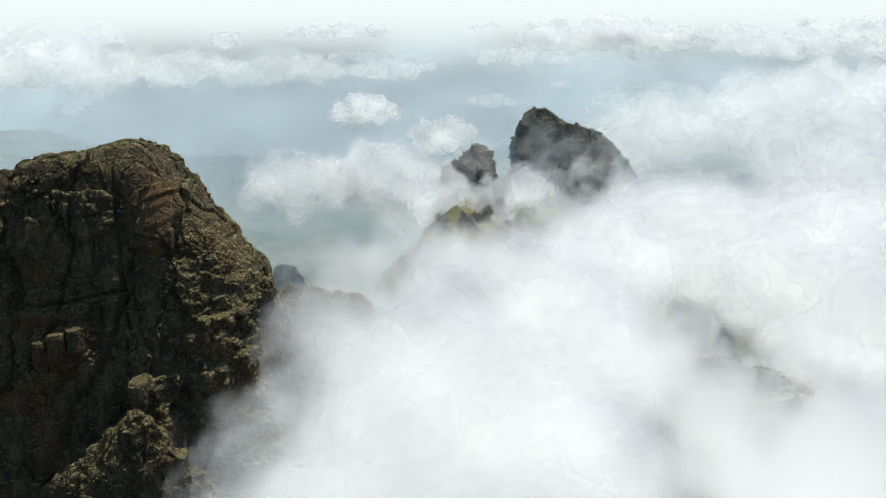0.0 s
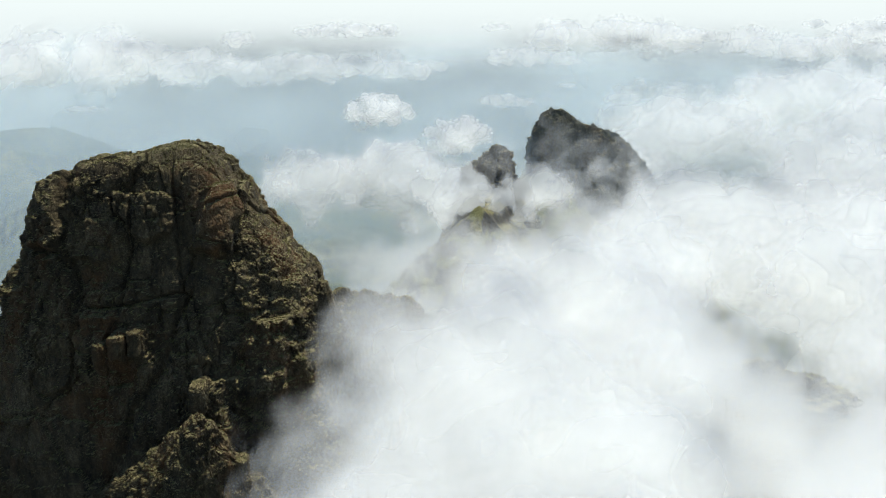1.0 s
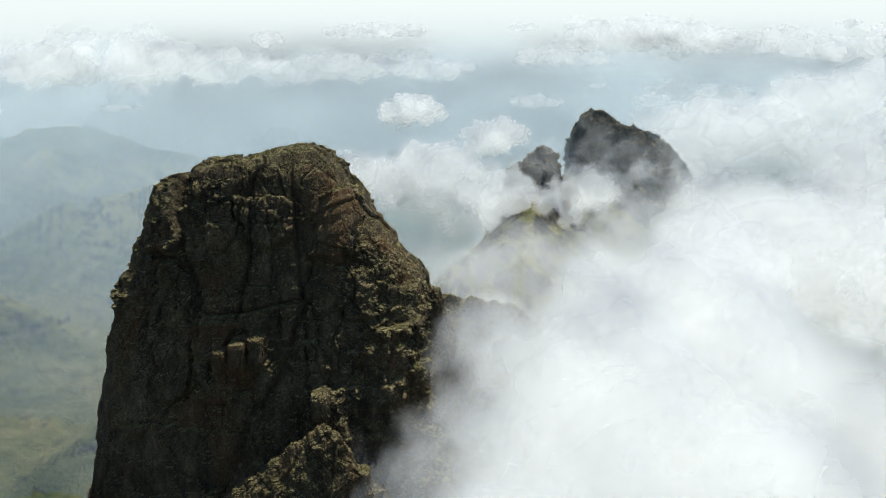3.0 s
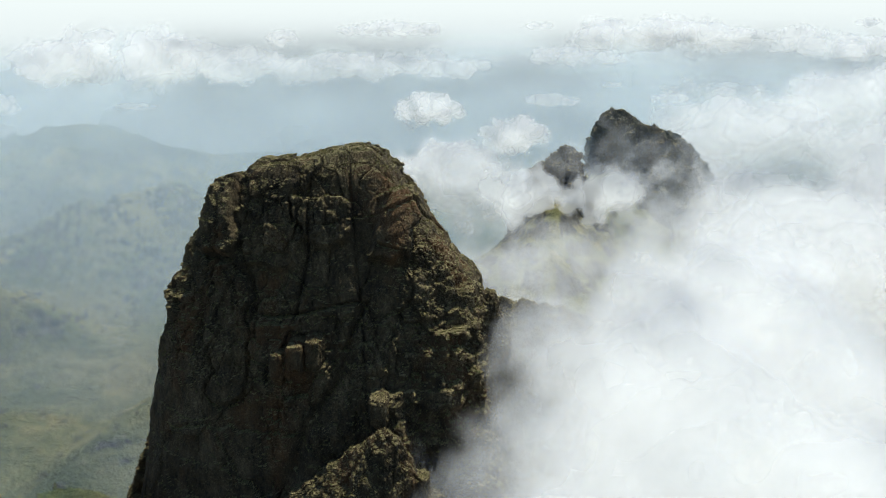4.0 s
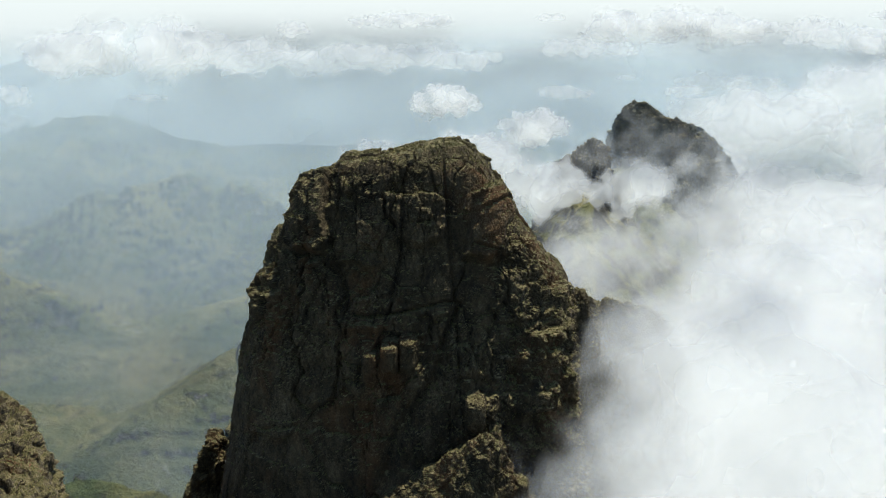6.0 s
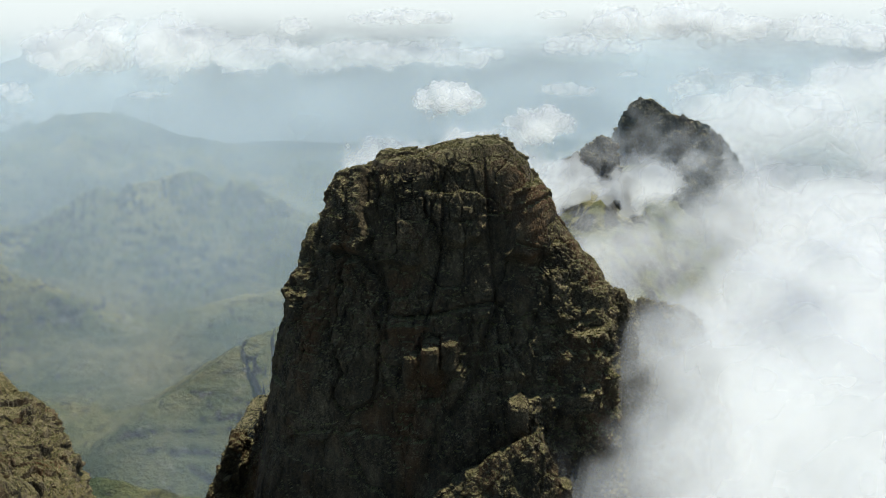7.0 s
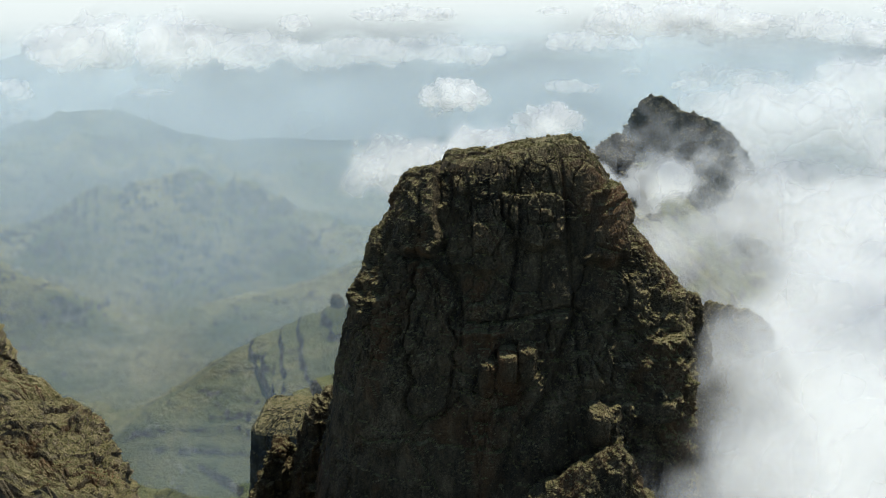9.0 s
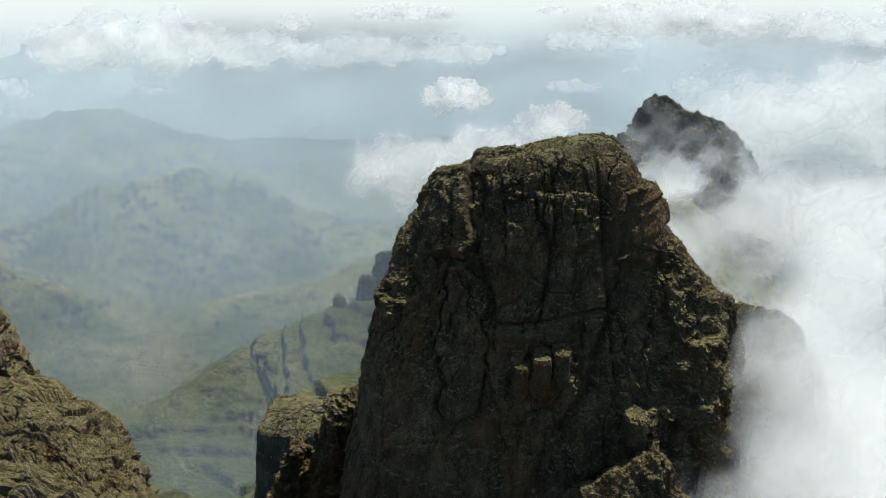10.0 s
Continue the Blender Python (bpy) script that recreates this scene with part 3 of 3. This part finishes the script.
# the promontory that comes in late
promontory = simple_rock("rock_promontory", [(455, -318, -238, 205, 275), (453, -330, -225, 198, 284), (449, -338, -219, 194, 288), (439, -344, -215, 191, 292), (420, -350, -213.4, 188, 298), (380, -360, -212.6, 182, 306), (320, -372, -211.4, 176, 316)],
            0.6, 520, 0.7, 22, "sunlit rocky promontory with dry grass and broken ledges", shear=-0.8, wild=1.6, jag=0.7, beds=2.4, boxy=3.6, material=GRASSY_ROCK)
outcrop = simple_rock("outcrop", [(463, -408, -366, 300, 334), (461, -416, -359, 295, 340), (453, -422, -356, 291, 344), (439, -426, -353, 288, 348), (417, -430, -348, 284, 352)], 0.6, 260, 0.6, 25, "rough brown rock outcrop standing on the promontory", wild=1.7, jag=0.6, beds=1.8, boxy=3.6, parent=promontory, material=GRASSY_ROCK)
terrace = simple_rock("terrace", [(474, -316, -246, 132, 192), (472, -336, -236, 126, 200), (466, -342, -231, 122, 204), (453, -348, -225.7, 118, 208), (423, -356, -225.1, 112, 216), (323, -376, -223.1, 98, 238)], 0.6, 420, 0.7, 29, "nearer rock terrace with rubble and dry grass", shear=-0.85, wild=1.6, jag=0.7, beds=2.2, boxy=3.6, parent=promontory, material=GRASSY_ROCK)
# rocks that show through holes in the mist
simple_rock("rock_ridge", [(433, 138, 150, 318, 326), (429, 128, 164, 314, 332), (421, 120, 182, 310, 340), (407, 112, 202, 304, 350), (382, 100, 226, 296, 364), (317, 84, 260, 280, 390)], 1.1, 300, 0.9, 28, "dark green-grey rocky ridge seen through torn mist", jag=2.4, material=LAND)

# grass and loose blocks on the ledges
tufts(tower, 9000, 0.60, 440, 0.55, 301)
tufts(promontory, 7000, 0.55, 440, 0.5, 302)
tufts(terrace, 4000, 0.55, 455, 0.5, 308)
tufts(outcrop, 1500, 0.5, 455, 0.5, 303)
tufts(shoulder, 2500, 0.45, 460, 0.6, 304)
tufts(spur, 900, 0.45, 460, 0.45, 305)
boulders(promontory, 110, 0.6, 448, 0.8, 306)
boulders(terrace, 70, 0.6, 465, 0.8, 309)
boulders(tower, 90, 0.7, 540, 0.7, 307)

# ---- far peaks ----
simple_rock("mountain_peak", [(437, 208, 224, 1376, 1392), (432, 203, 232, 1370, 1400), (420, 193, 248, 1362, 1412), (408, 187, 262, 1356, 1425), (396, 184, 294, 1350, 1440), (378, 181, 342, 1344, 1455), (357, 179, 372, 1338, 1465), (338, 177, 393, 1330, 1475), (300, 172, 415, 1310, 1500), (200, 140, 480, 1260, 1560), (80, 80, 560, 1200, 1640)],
            1.5, 520, 1.9, 31, "steep dark mountain peak rising out of cloud", "mountain", HAZED_ROCK, wild=1.3, jag=4.0, boxy=2.1)
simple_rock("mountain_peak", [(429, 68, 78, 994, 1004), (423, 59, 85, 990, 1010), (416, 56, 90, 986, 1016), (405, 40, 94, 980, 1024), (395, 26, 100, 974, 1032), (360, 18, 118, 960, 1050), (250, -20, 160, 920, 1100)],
            1.3, 320, 1.5, 34, "small dark rocky summit wrapped in mist", "mountain", HAZED_ROCK, wild=1.3, jag=4.0, boxy=2.1)


# ---- clouds and mist ----
def cloud(name, lobes, material, label, category, gap, cell, dense, rag=0.35, seed=0):
    """A cloud heaped of lobes (x, y, z, rx, ry, rz): rippled leaning layers, gap apart, thin at the rim and dense inside."""
    lean = 0.62
    lobes = np.array(lobes, float)
    mid, size = lobes[:, :3], lobes[:, 3:]
    low, high = (mid - 1.2 * size).min(0), (mid + 1.2 * size).max(0)
    centre = mid.mean(0)
    grain = float(np.median(size)) * 0.8
    top = tagged(new(name), label, category, {"cloud": "clouds over the plain", "mist": "mist round the tower"}[category])
    top.location = centre
    xs, zs = np.arange(low[0], high[0] + cell, cell), np.arange(low[2], high[2] + cell * 0.7, cell * 0.7)
    z, x = np.meshgrid(zs, xs, indexing="ij")
    faces = grid_faces(len(zs), len(xs))
    over = lean * (high[2] - low[2]) / 2
    for y in np.arange(low[1] - over + gap * 0.5, high[1] + over, gap):
        p = np.stack([x.ravel(), np.full(x.size, y), z.ravel()], 1)
        p[:, 1] += lean * (p[:, 2] - (low[2] + high[2]) / 2) + min(0.4 * gap, 0.08 * grain) * fbm(p, (grain * 1.5,) * 3, 2, seed + 90)
        stir = rag * fbm(p, (grain,) * 3, 4, seed + 100, 0.55)
        void = 1.0
        for c, r in zip(mid, size):
            void = void * (1 - smooth(1.15, 0.30, np.linalg.norm((p - c) / r, axis=1) + stir))
        veil = 1 - void
        used = faces[veil[faces].max(1) > 0.03]
        if len(used) < 4:
            continue
        keep, at = np.unique(used, return_inverse=True)
        layer = part("layer", p[keep] - centre, at.reshape(-1, 4), material, top)
        tagged(layer, kind="stuff")
        layer.data.attributes.new("veil", "FLOAT", "POINT").data.foreach_set("value", veil[keep])
        layer.data.attributes.new("body", "FLOAT", "POINT").data.foreach_set("value", np.full(len(keep), dense))
    return top


rnd = random.Random(4)


def heap(x, y, z, w, h, n, flat=0.45):
    """Puffs of a cumulus of width w and height h round (x, y, z): flat below, heaped above, small at the rim."""
    out = []
    for k in range(n):
        u = (k + 0.5) / n * 2 - 1 + rnd.uniform(-0.6, 0.6) / n
        dome = math.sqrt(max(0.05, 1 - u * u))
        r = h * flat * 1.35 * rnd.uniform(0.7, 1.1) * (0.6 + 0.4 * dome)
        out.append((x + u * (w / 2 - r * 0.6), y + rnd.uniform(-0.25, 0.25) * w, z - h * 0.3 + r * 0.5 + rnd.uniform(0, 0.7) * dome * max(0, h - 1.2 * r), max(r * 1.25, 1.5 * w / n), max(r * 1.1, w / n), r))
    return out


# mist that leans on the tower's flank and fills the gorge
cloud("mist_bank", [(6, 240, 458, 66, 48, 60), (-16, 205, 442, 46, 36, 54), (50, 300, 462, 72, 56, 52), (36, 200, 434, 60, 42, 56), (8, 165, 430, 56, 36, 52), (-20, 268, 442, 40, 36, 40), (30, 150, 410, 60, 36, 46), (-30, 180, 425, 38, 28, 46), (-44, 170, 440, 30, 20, 40), (-60, 166, 425, 24, 16, 32)],
      MIST, "bright white mist bank filling the gorge beside the tower", "mist", 9, 4.0, 0.30, 0.28)
cloud("mist_bank", [(64, 165, 430, 52, 40, 44), (104, 160, 425, 57, 40, 46), (140, 190, 428, 62, 45, 46), (185, 235, 432, 62, 46, 44), (66, 240, 452, 40, 36, 48), (112, 232, 444, 44, 34, 40)],
      MIST, "thin white mist low over a rocky ridge", "mist", 11, 4.0, 0.24, 0.4, 2)
cloud("mist_wisp", [(128, 286, 446, 34, 18, 20), (168, 288, 444, 40, 18, 24), (146, 280, 430, 44, 18, 20), (190, 284, 420, 40, 20, 26), (110, 290, 455, 34, 18, 24)],
      WISP, "torn thin mist before a dark ridge", "mist", 10, 3.0, 0.26, 0.6, 9)
cloud("mist_bank", [(72, 372, 446, 52, 44, 46), (235, 350, 432, 64, 56, 48), (260, 400, 440, 84, 70, 48), (165, 480, 430, 96, 60, 46), (110, 440, 436, 70, 50, 44), (205, 290, 392, 60, 40, 34)],
      MIST, "white mist bank with torn edges", "mist", 16, 5.0, 0.34, 0.4, 3)
cloud("mist_bank", [(225, 620, 402, 90, 70, 50), (280, 560, 405, 104, 90, 58), (380, 700, 392, 134, 110, 62), (320, 820, 368, 104, 90, 54)],
      MIST, "white mist over the ridge", "mist", 26, 7.0, 0.38, 0.4, 5)
cloud("mist_wisp", [(-54, 170, 436, 38, 22, 42), (-72, 172, 426, 26, 14, 34), (-56, 194, 460, 28, 16, 42), (-44, 214, 486, 26, 18, 28), (-34, 236, 496, 26, 14, 16)],
      MIST, "thin wisps of mist climbing the tower's flank", "mist", 8, 3.0, 0.12, 0.5, 6)
cloud("mist_wisp", [(60, 640, 395, 70, 40, 36), (130, 660, 400, 80, 40, 48), (165, 1150, 335, 80, 50, 48), (235, 1240, 322, 90, 50, 50), (310, 1270, 308, 90, 50, 54), (380, 1300, 300, 80, 50, 58), (200, 900, 350, 90, 60, 46)],
      WISP, "thin torn mist round the far peaks", "mist", 34, 6.0, 0.16, 0.5, 7)
cloud("mist_wisp", [(68, 968, 408, 48, 22, 40), (215, 1325, 372, 70, 26, 80), (290, 1330, 352, 90, 26, 70), (360, 1335, 330, 70, 26, 60)],
      MIST, "thin pale veil of mist before the mountain peaks", "mist", 22, 7.0, 0.10, 0.4, 15)
cloud("mist_bank", [(14, 930, 378, 62, 40, 40), (66, 935, 376, 60, 36, 36), (118, 950, 370, 62, 44, 46)],
      WISP, "soft mist wrapped round a small summit", "mist", 20, 4.5, 0.40, 0.5, 13)
cloud("mist_wisp", [(-40, 390, 452, 46, 40, 36), (-8, 345, 466, 44, 36, 36), (-60, 560, 402, 64, 50, 36), (10, 480, 440, 54, 40, 36)],
      WISP, "thin mist drifting behind the tower", "mist", 22, 4.0, 0.13, 0.5, 11)
# heaps of cloud below the far horizon
for k, (x, y, z, w, h, n) in enumerate([(650, 1900, 255, 420, 215, 7), (1250, 2300, 265, 700, 300, 9), (900, 1500, 235, 480, 220, 7), (480, 1150, 280, 330, 150, 6), (700, 1150, 260, 400, 190, 6), (1150, 1850, 240, 600, 240, 7),
                                        (420, 1500, 215, 330, 150, 6), (1800, 2600, 280, 900, 300, 8), (560, 850, 320, 330, 160, 6), (430, 560, 380, 260, 130, 5), (1500, 1900, 250, 600, 260, 6), (1000, 2600, 200, 700, 180, 7)]):
    cloud("cloud_bank", heap(x, y, z, w, h, n), CLOUD, "heaped white cloud bank below the horizon", "cloud", 42, 13.0, 0.34, 0.42, 60 + k)
cloud("cumulus_cloud", heap(-255, 1450, 268, 250, 125, 10, 0.36), CLOUD, "soft white cloud rising behind the tower", "cloud", 16, 6.0, 0.27, 0.42, 23)
cloud("cumulus_cloud", heap(-75, 1440, 272, 260, 170, 10, 0.36), CLOUD, "soft white cloud rising behind the tower", "cloud", 16, 6.0, 0.27, 0.42, 26)
cloud("cumulus_cloud", heap(-158, 2010, 345, 210, 105, 13, 0.27), CLOUD, "small white cumulus cloud", "cloud", 14, 5.0, 0.32, 0.46, 21)
cloud("cumulus_cloud", heap(40, 1532, 352, 135, 100, 12, 0.28), CLOUD, "small white cumulus cloud", "cloud", 14, 5.0, 0.32, 0.46, 22)
cloud("cloud_bank", heap(-1560, 3350, 390, 1020, 225, 16, 0.4), FAR_CLOUD, "long white cloud bank over the plain", "cloud", 44, 14.0, 0.32, 0.42, 24)
cloud("cloud_bank", heap(-560, 3500, 372, 1200, 140, 16, 0.4), FAR_CLOUD, "long flat white cloud bank over the plain", "cloud", 44, 14.0, 0.32, 0.42, 25)
for k, (x, y, z, w, h) in enumerate([(-475, 4200, 524, 518, 75), (-1035, 4000, 482, 170, 78), (364, 4300, 541, 123, 40), (1046, 4350, 479, 898, 190), (1493, 4300, 489, 371, 64), (1761, 4200, 460, 299, 130), (2150, 4200, 560, 119, 50), (2450, 4000, 510, 500, 110), (507, 4000, 383, 459, 90),
                                     (2050, 3900, 436, 700, 130), (1002, 3116, 279, 502, 90), (298, 2900, 277, 215, 45), (600, 3300, 303, 77, 37), (-1085, 3000, 340, 59, 36), (-1416, 3000, 242, 136, 27), (-2028, 3000, 130, 110, 70), (-1999, 3000, 246, 120, 90)]):
    n = max(3, min(9, int(w / 55)))
    cloud("cumulus_cloud", heap(x, y, z, w, h, n), FAR_CLOUD, "small distant white cloud over the plain", "cloud", 32, 10.0, 0.30, 0.44, 80 + k)
